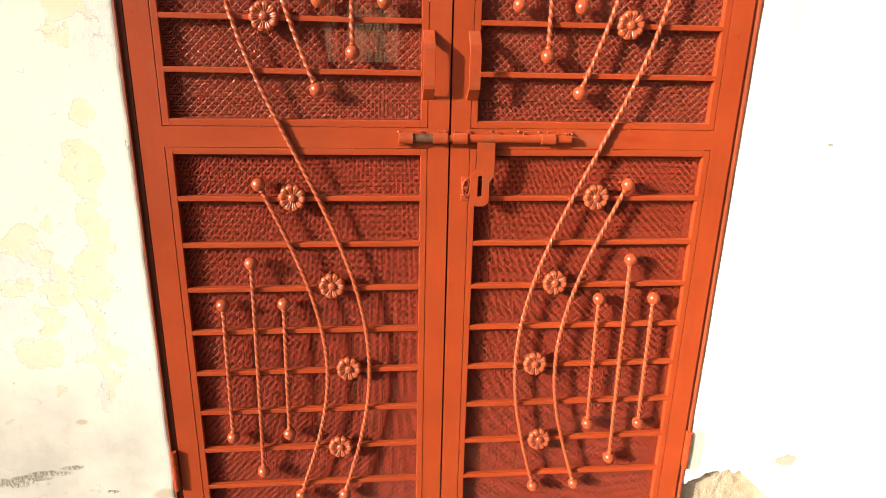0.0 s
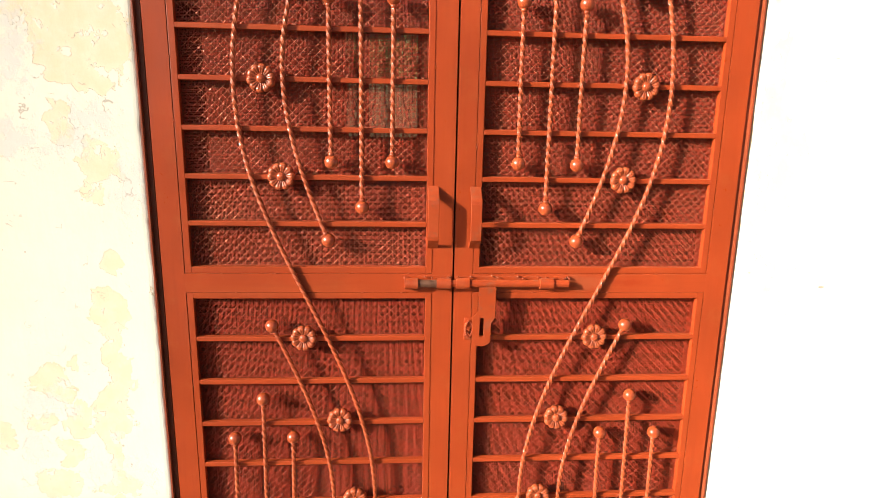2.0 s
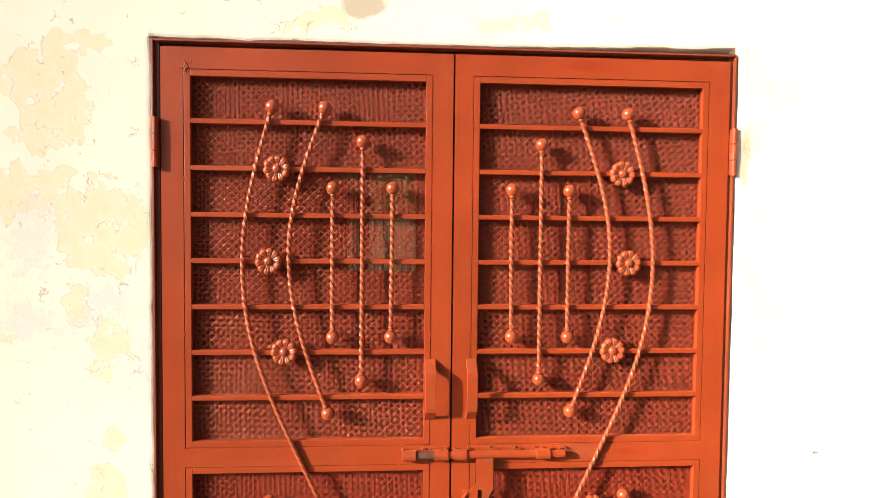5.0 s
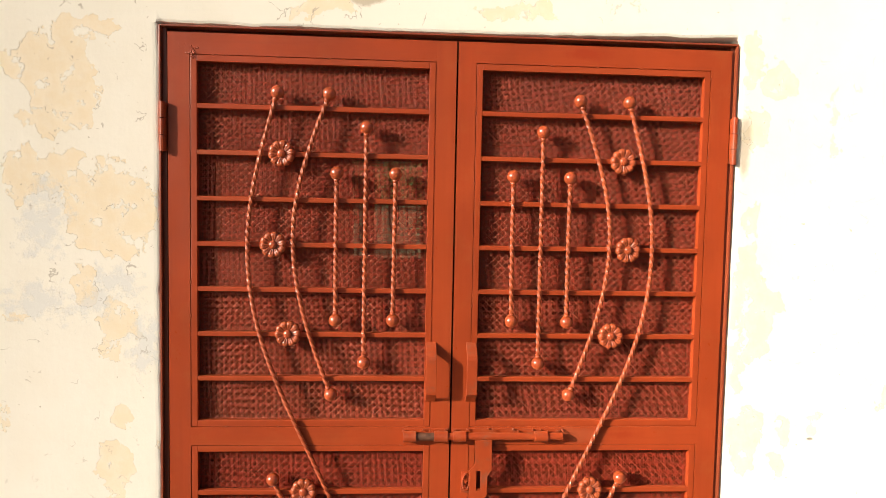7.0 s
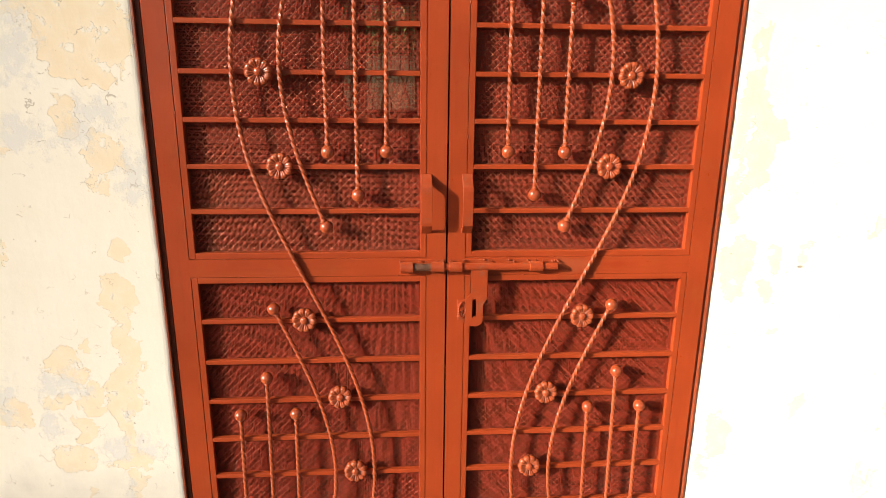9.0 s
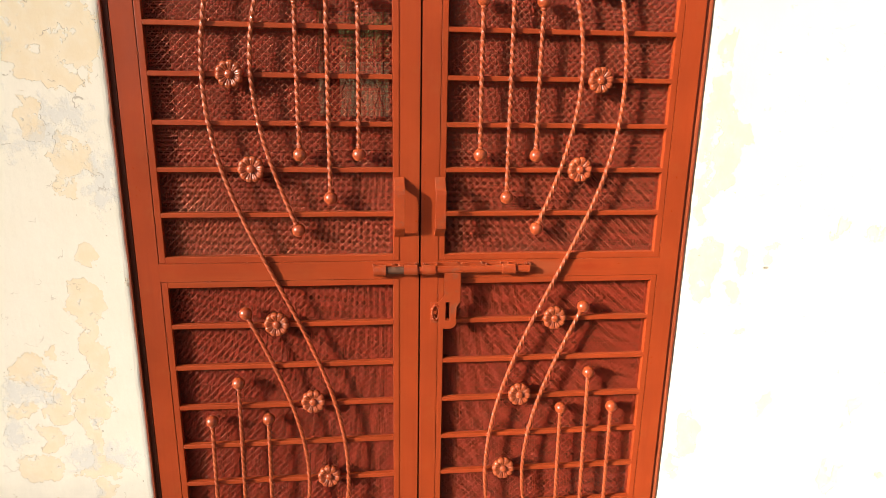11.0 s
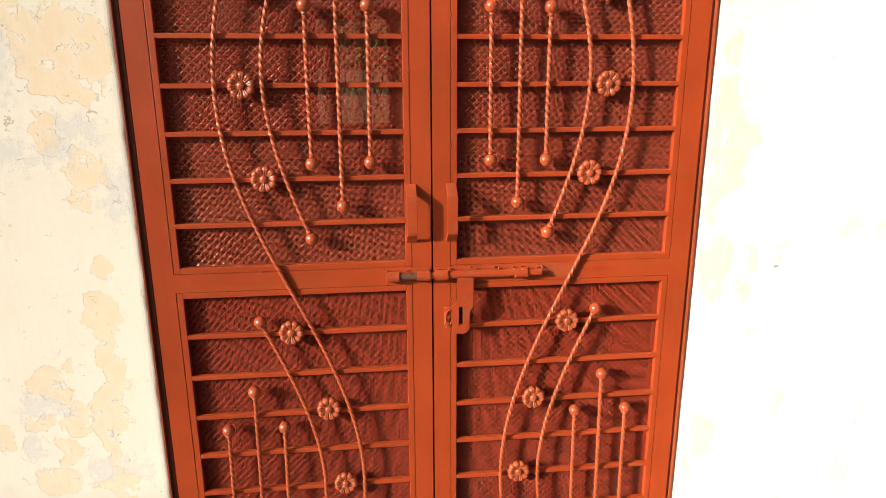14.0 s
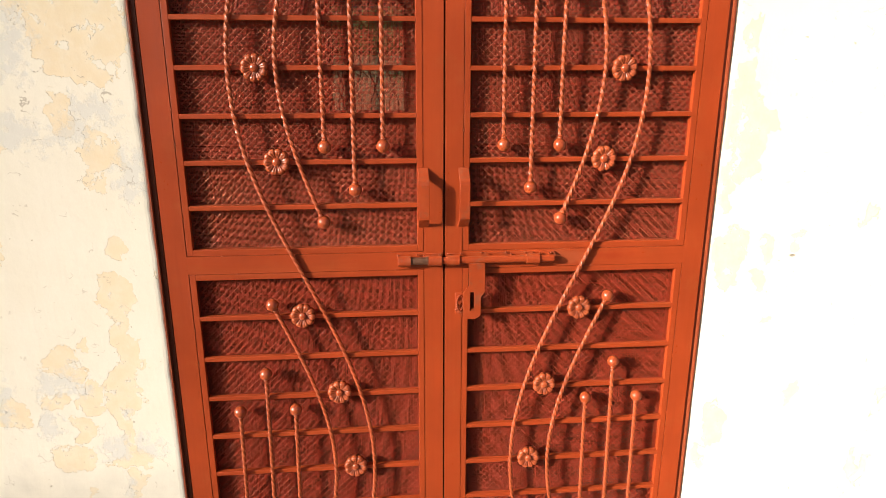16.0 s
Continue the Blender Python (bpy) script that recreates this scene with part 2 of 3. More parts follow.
    b = n.bump(level, 0.85, 0.0017)
    b = n.bump(mid, 0.35, 0.006, b)
    b = n.bump(small, 0.4, 0.0022, b)
    b = n.bump(n.noise(9, 5, 0.6, (4, 1, 0.7), (1, 5, 2)), 0.2, 0.003, b)
    b = n.bump(grain, 0.25, 0.0007, b)
    return n.done(c, 0.8, b, spec=0.25, dusty=0.8)


RED_UPRIGHT = red_paint("red oxide gloss paint", (1, 1, 0.06))
RED_ACROSS = red_paint("red oxide gloss paint across", (0.06, 1, 1))
RED_IRON = red_paint("red oxide paint on iron", (1, 1, 1), 0.0, 0.30, 0.5, 0.8, (0.43, 0.076, 0.022))
RED_ROD = red_paint("dusty red oxide paint on twisted iron", (1, 1, 1), 0.0, 0.40, 0.5, 0.25, (0.44, 0.085, 0.026))
# darker copy of the red for the frame: shade of the gap in its colour
SHADED_RED = red_paint("red paint darkened for the shaded gap", (1, 1, 0.06), 0.0, 0.4, 0.5, 0.2, (0.27, 0.055, 0.022))
RED_WORN = red_paint("scuffed red oxide paint", (1, 1, 1), 0.13, 0.42)
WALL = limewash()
CEMENT = plain("bare cement plaster", (0.42, 0.33, 0.22), (0.60, 0.51, 0.38), 22, 0.9, bump=0.9, depth=0.004)
BARE_STEEL = plain("bare dark steel", (0.08, 0.035, 0.02), (0.19, 0.085, 0.05), 45, 0.5, 0.0)
SCREEN = plain("red painted wire gauze", (0.36, 0.034, 0.015), (0.43, 0.048, 0.020), 9, 0.36, bump=0)
WIRE = plain("painted wire mesh", (0.50, 0.16, 0.085), (0.57, 0.23, 0.13), 30, 0.24, 0.45, bump=0)
# darker, redder copy of the wire colour for the lower panels
WIRE_LOW = plain("duller red painted wire mesh", (0.36, 0.070, 0.028), (0.44, 0.10, 0.045), 30, 0.40, 0.0, bump=0)
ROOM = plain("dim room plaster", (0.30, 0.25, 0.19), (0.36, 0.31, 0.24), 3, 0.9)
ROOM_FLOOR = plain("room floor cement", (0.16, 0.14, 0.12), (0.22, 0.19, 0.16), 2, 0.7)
# unseen ground, its brown kept dark so little light bounces up
DARK_GROUND = plain("dark unseen ground", (0.075, 0.060, 0.042), (0.12, 0.10, 0.072), 1.5, 0.9, bump=0.6, depth=0.004)
GRILLE = plain("black grille paint", (0.02, 0.018, 0.016), (0.035, 0.03, 0.028), 20, 0.5)
YARD_WALL = plain("weathered yard wall", (0.09, 0.078, 0.042), (0.15, 0.135, 0.075), 3, 0.9)
LEAF = plain("green leaves", (0.045, 0.085, 0.018), (0.12, 0.16, 0.04), 8, 0.55)
BARK = plain("grey bark", (0.10, 0.075, 0.05), (0.18, 0.14, 0.10), 14, 0.9)

# ---- building helpers ----
BASE = {}


def mesh_object(name, bm, material, smooth=False):
    me = bpy.data.meshes.new(name)
    bm.to_mesh(me)
    bm.free()
    me.materials.append(material)
    if smooth:
        for p in me.polygons:
            p.use_smooth = True
    return new(name, me)


def thing(name, base, label, category, group="", kind=""):
    ob = new(name)
    ob.empty_display_size = 0.1
    ob.location = base
    BASE[ob] = Vector(base)
    return tagged(ob, label, category, group, kind)


def part(name, bm, material, parent, label="", smooth=False):
    """Links a bmesh, in world coordinates, as one mesh under a thing or a part."""
    base = BASE[parent]
    for v in bm.verts:
        v.co -= base
    ob = mesh_object(name, bm, material, smooth)
    ob.parent = parent
    BASE[ob] = base
    return tagged(ob, label)


def add_box(bm, x0, x1, y0, y1, z0, z1, bevel=0.0):
    x0, x1, z0, z1 = min(x0, x1), max(x0, x1), min(z0, z1), max(z0, z1)
    made = bmesh.ops.create_cube(bm, size=1)["verts"]
    for v in made:
        v.co = ((x0 + x1) / 2 + v.co.x * (x1 - x0), (y0 + y1) / 2 + v.co.y * (y1 - y0), (z0 + z1) / 2 + v.co.z * (z1 - z0))
    if bevel:
        edges = {e for v in made for e in v.link_edges}
        bmesh.ops.bevel(bm, geom=list(edges), offset=bevel, segments=2, affect="EDGES", profile=0.6)
    return bm


def boxes(*rows, bevel=0.0):
    bm = bmesh.new()
    for r in rows:
        add_box(bm, *r, bevel)
    return bm


def add_blob(bm, place, size, squash=(1, 1, 1)):
    made = bmesh.ops.create_icosphere(bm, subdivisions=1, radius=size)["verts"]
    for v in made:
        v.co = Vector(place) + Vector((v.co.x * squash[0], v.co.y * squash[1], v.co.z * squash[2])) * random.uniform(0.75, 1.2)


def add_tube(bm, a, b, radius, sides=16):
    a, b = Vector(a), Vector(b)
    made = bmesh.ops.create_cone(bm, cap_ends=True, segments=sides, radius1=radius, radius2=radius, depth=(b - a).length)["verts"]
    turn = (b - a).to_track_quat("Z", "Y").to_matrix().to_4x4()
    bmesh.ops.transform(bm, matrix=Matrix.Translation((a + b) / 2) @ turn, verts=made)
    return bm


def spline(knots, z):
    """A natural cubic through (x, z) knots: x at the height z."""
    ks = sorted((k[1], k[0]) for k in knots)
    t, y = np.array([k[0] for k in ks]), np.array([k[1] for k in ks])
    h, m = np.diff(t), len(t)
    a, r = np.eye(m), np.zeros(m)
    for i in range(1, m - 1):
        a[i, i - 1 : i + 2] = h[i - 1], 2 * (h[i - 1] + h[i]), h[i]
        r[i] = 6 * ((y[i + 1] - y[i]) / h[i] - (y[i] - y[i - 1]) / h[i - 1])
    c = np.linalg.solve(a, r)
    i = int(min(max(np.searchsorted(t, z) - 1, 0), m - 2))
    u, v = t[i + 1] - z, z - t[i]
    return float((c[i] * u**3 + c[i + 1] * v**3) / (6 * h[i]) + (y[i] / h[i] - c[i] * h[i] / 6) * u + (y[i + 1] / h[i] - c[i + 1] * h[i] / 6) * v)


def twisted_bar(line, side=0.0087, turn=0.080, y=-0.0075):
    """A square bar twisted about its own length, along a line of (x, z)."""
    bm = bmesh.new()
    rings, along, last = [], random.uniform(0, 1), None
    for k, (x, z) in enumerate(line):
        p = Vector((x, y, z))
        q = Vector((line[min(k + 1, len(line) - 1)][0], y, line[min(k + 1, len(line) - 1)][1]))
        o = Vector((line[max(k - 1, 0)][0], y, line[max(k - 1, 0)][1]))
        ahead = (q - o).normalized()
        across = ahead.cross(Vector((0, 1, 0))).normalized()
        out = across.cross(ahead)
        if last is not None:
            along += (p - last).length
        last = p
        w = 2 * math.pi * along / turn
        ring = []
        for c in range(8):
            g = w + c * math.pi / 4
            rad = side * (0.66 if c % 2 == 0 else 0.51)
            ring.append(bm.verts.new(p + across * math.cos(g) * rad + out * math.sin(g) * rad))
        rings.append(ring)
    for a, b in zip(rings, rings[1:]):
        for c in range(8):
            bm.faces.new((a[c], a[(c + 1) % 8], b[(c + 1) % 8], b[c]))
    bm.faces.new(rings[0][::-1])
    bm.faces.new(rings[-1])
    return bm


def ball(x, z, way, y=-0.0075, radius=0.0165):
    """A cast ball with a short neck towards its bar; way is the unit direction to the bar in (x, z)."""
    bm = bmesh.new()
    made = bmesh.ops.create_uvsphere(bm, u_segments=24, v_segments=14, radius=radius)["verts"]
    for v in made:
        v.co = Vector((x, y, z)) + v.co
    neck = Vector((way[0], 0, way[1]))
    c = Vector((x, y, z))
    turn = neck.to_track_quat("Z", "Y").to_matrix().to_4x4()
    for start, end, wide, slim in ((0.90, 1.38, 0.0080, 0.0052),):
        made = bmesh.ops.create_cone(bm, cap_ends=True, segments=14, radius1=wide, radius2=slim, depth=(end - start) * radius)["verts"]
        bmesh.ops.transform(bm, matrix=Matrix.Translation(c + neck * radius * (start + end) / 2) @ turn, verts=made)
    return bm


def rosette(x, z, turn):
    """A cast flower: ten rounded petals, each hollowed along its middle."""
    bm = bmesh.new()
    petals, around, rings = 10, 80, 9
    radius, thick = 0.0328, 0.010
    grid = []
    for i in range(rings + 1):
        u = i / rings
        ring = []
        for j in range(around):
            a = 2 * math.pi * j / around
            lobe = abs(math.cos(petals * a / 2))
            edge = radius * (0.885 + 0.115 * lobe**0.6)
            r = edge * (0.02 + 0.98 * u)
            rise = (0.30 + 0.70 * min(1.0, u / 0.72) ** 1.6) * math.sqrt(max(0.0, 1 - max(0.0, (u - 0.72) / 0.30) ** 2))
            slit = 0.52 * math.exp(-(((u - 0.48) / 0.30) ** 2)) + 0.22
            h = thick * (0.15 + 0.95 * rise * (1 - slit + slit * lobe**0.5))
            h -= 0.0030 * math.exp(-((lobe - 1) / 0.05) ** 2) * math.sin(math.pi * min(1.0, u * 1.1))
            ring.append(bm.verts.new((x + r * math.cos(a + turn), -0.003 - h, z + r * math.sin(a + turn))))
        grid.append(ring)
    back = [bm.verts.new((v.co.x, 0.001, v.co.z)) for v in grid[-1]]
    grid.append(back)
    for a, b in zip(grid, grid[1:]):
        for j in range(around):
            k = (j + 1) % around
            bm.faces.new((a[j], b[j], b[k], a[k]))
    bm.faces.new(grid[0])
    bm.faces.new(back[::-1])
    bmesh.ops.recalc_face_normals(bm, faces=bm.faces)
    return bm


def wires(lines, radius, name, material, parent, label=""):
    """Thin four-sided wires; each line is an array of points."""
    verts, faces = [], []
    base = np.array(BASE[parent])
    for pts in lines:
        d = pts[-1] - pts[0]
        d = d / np.linalg.norm(d)
        out = np.array([0.0, 1.0, 0.0])
        side = np.cross(d, out)
        start = len(verts)
        for p in pts:
            for k in range(4):
                g = math.pi / 2 * k
                verts.append(p - base + radius * (math.cos(g) * side + math.sin(g) * out))
        for i in range(len(pts) - 1):
            for k in range(4):
                a, b = start + 4 * i + k, start + 4 * i + (k + 1) % 4
                faces.append((a, b, b + 4, a + 4))
    me = bpy.data.meshes.new(name)
    me.from_pydata([tuple(v) for v in verts], [], faces)
    me.materials.append(material)
    me.polygons.foreach_set("use_smooth", [True] * len(me.polygons))
    ob = new(name, me)
    ob.parent = parent
    BASE[ob] = BASE[parent]
    return tagged(ob, label, kind="stuff")


def diamond_lines(x0, x1, z0, z1, pitch, slope, y):
    """Woven crimped wires in a diamond pattern, cut to a rectangle."""
    out = []
    for sign in (1, -1):
        span = (z1 - z0) / slope
        count = int((x1 - x0 + span) / pitch) + 1
        for k in range(count):
            s = x0 - span + k * pitch + 0.004
            a, b = max(x0, s), min(x1, s + span)
            if b - a < 0.004:
                continue
            n = max(2, int((b - a) / (pitch / 4)))
            u = np.linspace(a, b, n + 1)
            z = z0 + (u - s) * slope
            if sign < 0:
                z = z0 + z1 - z
            wave = np.cos(math.pi * (2 * (u - s) / pitch + k)) * 0.0011 * sign
            sag = 0.0008 * np.sin(u * 41 + z * 23 + k * 0.7)
            out.append(np.stack([u + sag, y + wave, z], 1))
    return out


def gauze_lines(x0, x1, z0, z1, pitch, y):
    """Fine square gauze, its wires slightly uneven in spacing and never quite straight."""
    rng = random.Random(int(x0 * 1000) + int(z0 * 100))
    out = []
    for k in range(int((x1 - x0) / pitch) + 1):
        x = x0 + (k + rng.uniform(-0.13, 0.13)) * pitch
        z = np.linspace(z0, z1, 27)
        sway = np.array([rng.gauss(0, 0.00035) for _ in z])
        out.append(np.stack([x + 0.0009 * np.sin(z * 9 + x * 17) + sway, np.full(27, y), z], 1))
    for k in range(int((z1 - z0) / pitch) + 1):
        z = z0 + (k + rng.uniform(-0.13, 0.13)) * pitch
        x = np.linspace(x0, x1, 19)
        sway = np.array([rng.gauss(0, 0.00035) for _ in x])
        out.append(np.stack([x, np.full(19, y), z + 0.0009 * np.sin(x * 11 + z * 13) + sway], 1))
    return out


# ---- ground and house ----
GROUND = -0.14
# out of view; dark to hold down bounce and reflections on the door
bm = bmesh.new()
bmesh.ops.create_grid(bm, x_segments=40, y_segments=40, size=600)
for v in bm.verts:
    v.co.z = GROUND
tagged(mesh_object("ground", bm, DARK_GROUND), "unseen ground before the door, kept dark to cut bounce light", "ground", kind="structure")

WALL_X0, WALL_X1, WALL_TOP, WALL_BACK = -4.0, 4.0, 3.1, 0.23
EDGE_L, EDGE_R, EDGE_TOP = -0.7268, 0.7265, 2.0515
FACE = -0.008


def ragged(s, seed, size):
    return size * (noise.noise((s * 9, seed, 0)) + 0.6 * noise.noise((s * 31, seed, 3)))


def swept(rings):
    bm = bmesh.new()
    rows = [[bm.verts.new(p) for p in r] for r in rings]
    for a, b in zip(rows, rows[1:]):
        for j in range(len(a)):
            k = (j + 1) % len(a)
            bm.faces.new((a[j], a[k], b[k], b[j]))
    bm.faces.new(rows[0][::-1])
    bm.faces.new(rows[-1])
    bmesh.ops.recalc_face_normals(bm, faces=bm.faces)
    return bm


def jamb(far, edge, seed, low, high):
    """A wall beside the opening with a rounded, uneven plaster edge."""
    s = 1 if far > edge else -1
    rings = []
    n = 90
    for i in range(n + 1):
        z = low + (high - low) * i / n
        e = edge + s * ragged(z, seed, 0.0042 if s < 0 else 0.003)
        rings.append([(far, FACE, z), (e + s * 0.05, FACE, z), (e + s * 0.013, FACE + 0.0002, z), (e + s * 0.006, FACE + 0.0009, z), (e + s * 0.002, FACE + 0.0022, z), (e, FACE + 0.004, z), (e, WALL_BACK, z), (far, WALL_BACK, z)])
    return swept(rings)


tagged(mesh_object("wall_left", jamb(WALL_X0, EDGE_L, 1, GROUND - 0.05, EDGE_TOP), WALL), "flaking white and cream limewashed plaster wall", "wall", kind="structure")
tagged(mesh_object("wall_right", jamb(WALL_X1, EDGE_R, 2, 0.062, EDGE_TOP), WALL), "sunlit limewashed plaster wall with yellowed patches", "wall", kind="structure")


def lintel():
    rings = []
    n = 120
    xs = [WALL_X0] + [EDGE_L - 0.03 + (EDGE_R - EDGE_L + 0.06) * i / n for i in range(n + 1)] + [WALL_X1]
    for x in xs:
        inside = EDGE_L - 0.002 < x < EDGE_R + 0.002
        tilt = 0.012 * max(0.0, min(1.0, (x - 0.1) / 0.6))
        e = EDGE_TOP + (tilt + ragged(x, 7, 0.0035) if inside else 0.0)
        k = 1.0 if inside else 0.0
        rings.append([(x, FACE, WALL_TOP), (x, FACE, e + 0.03), (x, FACE + 0.001 * k, e + 0.008), (x, FACE + 0.004 * k, e + 0.002), (x, FACE + 0.012 * k, e), (x, WALL_BACK, e), (x, WALL_BACK, WALL_TOP)])
    return swept(rings)


tagged(mesh_object("wall_top", lintel(), WALL), "limewashed plaster wall over the door opening", "wall", kind="structure")


def right_foot():
    """The foot of the right wall: plaster that has broken off near the door, in a ragged step."""
    rings = []
    n = 160
    for i in range(n + 1):
        x = EDGE_R + (1.25 - EDGE_R) * i / n
        u = (x - EDGE_R) / 0.17
        if u < 0.5:
            low = 0.012 + 0.085 * u
        elif u < 1.0:
            low = 0.0545 - 0.012 * (u - 0.5)
        else:
            low = 0.0485 - 0.16 * (u - 1.0)
        low = max(GROUND - 0.05, low + ragged(x * 5, 11, 0.010))
        low = min(low, 0.058)
        rings.append([(x, FACE + 0.0002, 0.0625), (x, FACE, low + 0.004), (x, FACE + 0.003, low), (x, 0.05, low - 0.003), (x, WALL_BACK, low - 0.003), (x, WALL_BACK, 0.0625)])
    return swept(rings)


tagged(mesh_object("wall_right_foot", right_foot(), WALL), "broken lower edge of the limewashed plaster", "wall", kind="structure")
tagged(mesh_object("wall_right_far_foot", boxes((1.25, WALL_X1, FACE, WALL_BACK, GROUND - 0.05, 0.0625)), WALL), "limewashed foot of the wall", "wall", kind="structure")
rough_foot = bmesh.new()
bmesh.ops.create_grid(rough_foot, x_segments=70, y_segments=30, size=0.5)
for v in rough_foot.verts:
    x, z = 0.735 + (v.co.x + 0.5) * 0.5, GROUND - 0.03 + (v.co.y + 0.5) * 0.235
    v.co = (x, FACE + 0.032 + 0.006 * noise.noise((x * 22, 0, z * 22)) + 0.004 * noise.noise((x * 90, 2, z * 90)), z)
bmesh.ops.reverse_faces(rough_foot, faces=rough_foot.faces)
tagged(mesh_object("wall_plinth", rough_foot, CEMENT, True), "bare rough cement under broken plaster", "wall", kind="structure")

# the dim hall behind the door, with a grilled window at its far end
HALL_END = 12.3
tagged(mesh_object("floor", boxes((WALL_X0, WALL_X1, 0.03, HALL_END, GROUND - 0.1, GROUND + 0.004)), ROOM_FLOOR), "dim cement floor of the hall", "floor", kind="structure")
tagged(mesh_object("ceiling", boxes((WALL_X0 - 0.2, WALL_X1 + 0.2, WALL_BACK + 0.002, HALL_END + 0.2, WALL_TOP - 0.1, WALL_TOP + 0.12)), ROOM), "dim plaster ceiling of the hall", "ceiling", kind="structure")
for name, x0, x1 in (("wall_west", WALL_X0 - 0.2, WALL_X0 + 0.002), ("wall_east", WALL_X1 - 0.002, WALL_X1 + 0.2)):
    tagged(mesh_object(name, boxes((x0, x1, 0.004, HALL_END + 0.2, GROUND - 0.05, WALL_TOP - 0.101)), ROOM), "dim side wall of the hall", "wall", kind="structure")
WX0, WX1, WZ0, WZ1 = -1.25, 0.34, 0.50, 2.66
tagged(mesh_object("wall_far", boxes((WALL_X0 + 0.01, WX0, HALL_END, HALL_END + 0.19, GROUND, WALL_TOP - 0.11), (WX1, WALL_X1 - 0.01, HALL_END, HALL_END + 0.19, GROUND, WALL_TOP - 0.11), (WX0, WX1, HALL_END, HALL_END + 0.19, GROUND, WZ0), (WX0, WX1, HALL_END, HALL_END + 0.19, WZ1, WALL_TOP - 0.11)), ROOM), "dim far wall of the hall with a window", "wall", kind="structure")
win = thing("window_1", ((WX0 + WX1) / 2, HALL_END + 0.05, WZ0), "open window with a dark iron grille", "window", kind="structure")
fy0, fy1 = HALL_END + 0.02, HALL_END + 0.09
for x0, x1, z0, z1 in ((WX0, WX0 + 0.07, WZ0, WZ1), (WX1 - 0.07, WX1, WZ0, WZ1), (-0.93, -0.72, WZ0, WZ1), (WX0, WX1, WZ0, WZ0 + 0.06), (WX0, WX1, WZ1 - 0.06, WZ1)):
    part("window_frame", boxes((x0, x1, fy0, fy1, z0, z1)), GRILLE, win)


def grille_bar(x, wave):
    bm = bmesh.new()
    pts = []
    for i in range(61):
        z = WZ0 + (WZ1 - WZ0) * i / 60
        k = (z - WZ0 - 0.2) / 0.62
        off = wave * 0.095 * (1 - math.cos(2 * math.pi * k)) / 2 if 0 < k < 1 else 0.0
        pts.append(Vector((x + off, HALL_END + 0.12, z)))
    for a, b in zip(pts, pts[1:]):
        add_tube(bm, a, b, 0.016, 6)
    return bm


for k in range(5):
    part("grille_bar", grille_bar(-0.60 + 0.19 * k, 1 if k % 2 else -1), GRILLE, win)
for k in range(3):
    part("grille_bar", grille_bar(-1.16 + 0.1 * k, 1 if k % 2 else -1), GRILLE, win)
part("grille_rail", boxes((WX0, WX1, HALL_END + 0.11, HALL_END + 0.13, 1.70, 1.73)), GRILLE, win)

# the yard seen through it
tagged(mesh_object("yard_wall", boxes((-9, 9, 20.0, 20.2, GROUND, 1.62), (-9, 9, 19.96, 20.24, 1.62, 1.70), bevel=0.01), YARD_WALL), "weathered grey yard wall with a coping", "wall")


def yard_tree(x, y, seed, height):
    rng = random.Random(seed)
    tree = thing("tree", (x, y, GROUND), "leafy green tree behind the yard wall", "tree", "yard trees")
    bm = bmesh.new()
    tips = []
    trunk = [Vector((x + 0.12 * math.sin(i * 0.9 + seed), y, GROUND + height * 0.5 * i / 5)) for i in range(6)]
    for i in range(5):
        add_tube(bm, trunk[i], trunk[i + 1], 0.14 - 0.018 * i, 8)
    for i in range(11):
        a = trunk[3 + i % 3]
        w = Vector((rng.uniform(-1, 1), rng.uniform(-0.7, 0.7), rng.uniform(0.1, 1.1))).normalized() * rng.uniform(0.8, 1.7)
        add_tube(bm, a, a + w, 0.035, 6)
        tips += [a + w * f for f in (0.45, 0.75, 1.0)]
    part("trunk", bm, BARK, tree)
    verts, faces = [], []
    for tip in tips:
        for _ in range(200):
            c = tip + Vector((rng.gauss(0, 0.33), rng.gauss(0, 0.3), rng.gauss(0, 0.28))) - Vector((x, y, GROUND))
            u = Vector((rng.uniform(-1, 1), rng.uniform(-1, 1), rng.uniform(-1, 1))).normalized() * rng.uniform(0.07, 0.12)
            v = u.orthogonal().normalized() * 0.045
            k = len(verts)
            verts += [c - u, c + v, c + u, c - v]
            faces.append((k, k + 1, k + 2, k + 3))
    me = bpy.data.meshes.new("crown")
    me.from_pydata([tuple(v) for v in verts], [], faces)
    me.materials.append(LEAF)
    crown = new("crown", me)
    crown.parent = tree


for i, (x, y, h) in enumerate(((-2.9, 21.5, 3.4), (-1.2, 22.2, 3.9), (0.5, 21.4, 3.3), (2.0, 22.0, 3.8), (-2.0, 24.0, 4.6), (-0.3, 24.5, 4.8), (1.3, 24.2, 4.5))):
    yard_tree(x, y, i + 3, h)

# ---- iron door frame set in the wall ----
frame_thing = thing("door_frame", (0, 0.02, GROUND), "red oxide painted angle-iron frame in the wall", "door frame", kind="structure")
for s, inner in ((-1, 0.7218), (1, 0.7165)):
    part("jamb", boxes((s * inner, s * (inner + 0.0045), -0.0075, 0.03, GROUND, 2.0485), (s * 0.655, s * (inner + 0.004), 0.030, 0.036, GROUND, 2.0485), (s * (inner - 0.0105), s * (inner - 0.0002), 0.006, 0.0301, GROUND, 2.0443), bevel=0.0008), SHADED_RED, frame_thing)
    part("reveal_lining", boxes((s * 0.7185, s * 0.7225, 0.0365, 0.215, GROUND, 2.044)), RED_UPRIGHT, frame_thing)
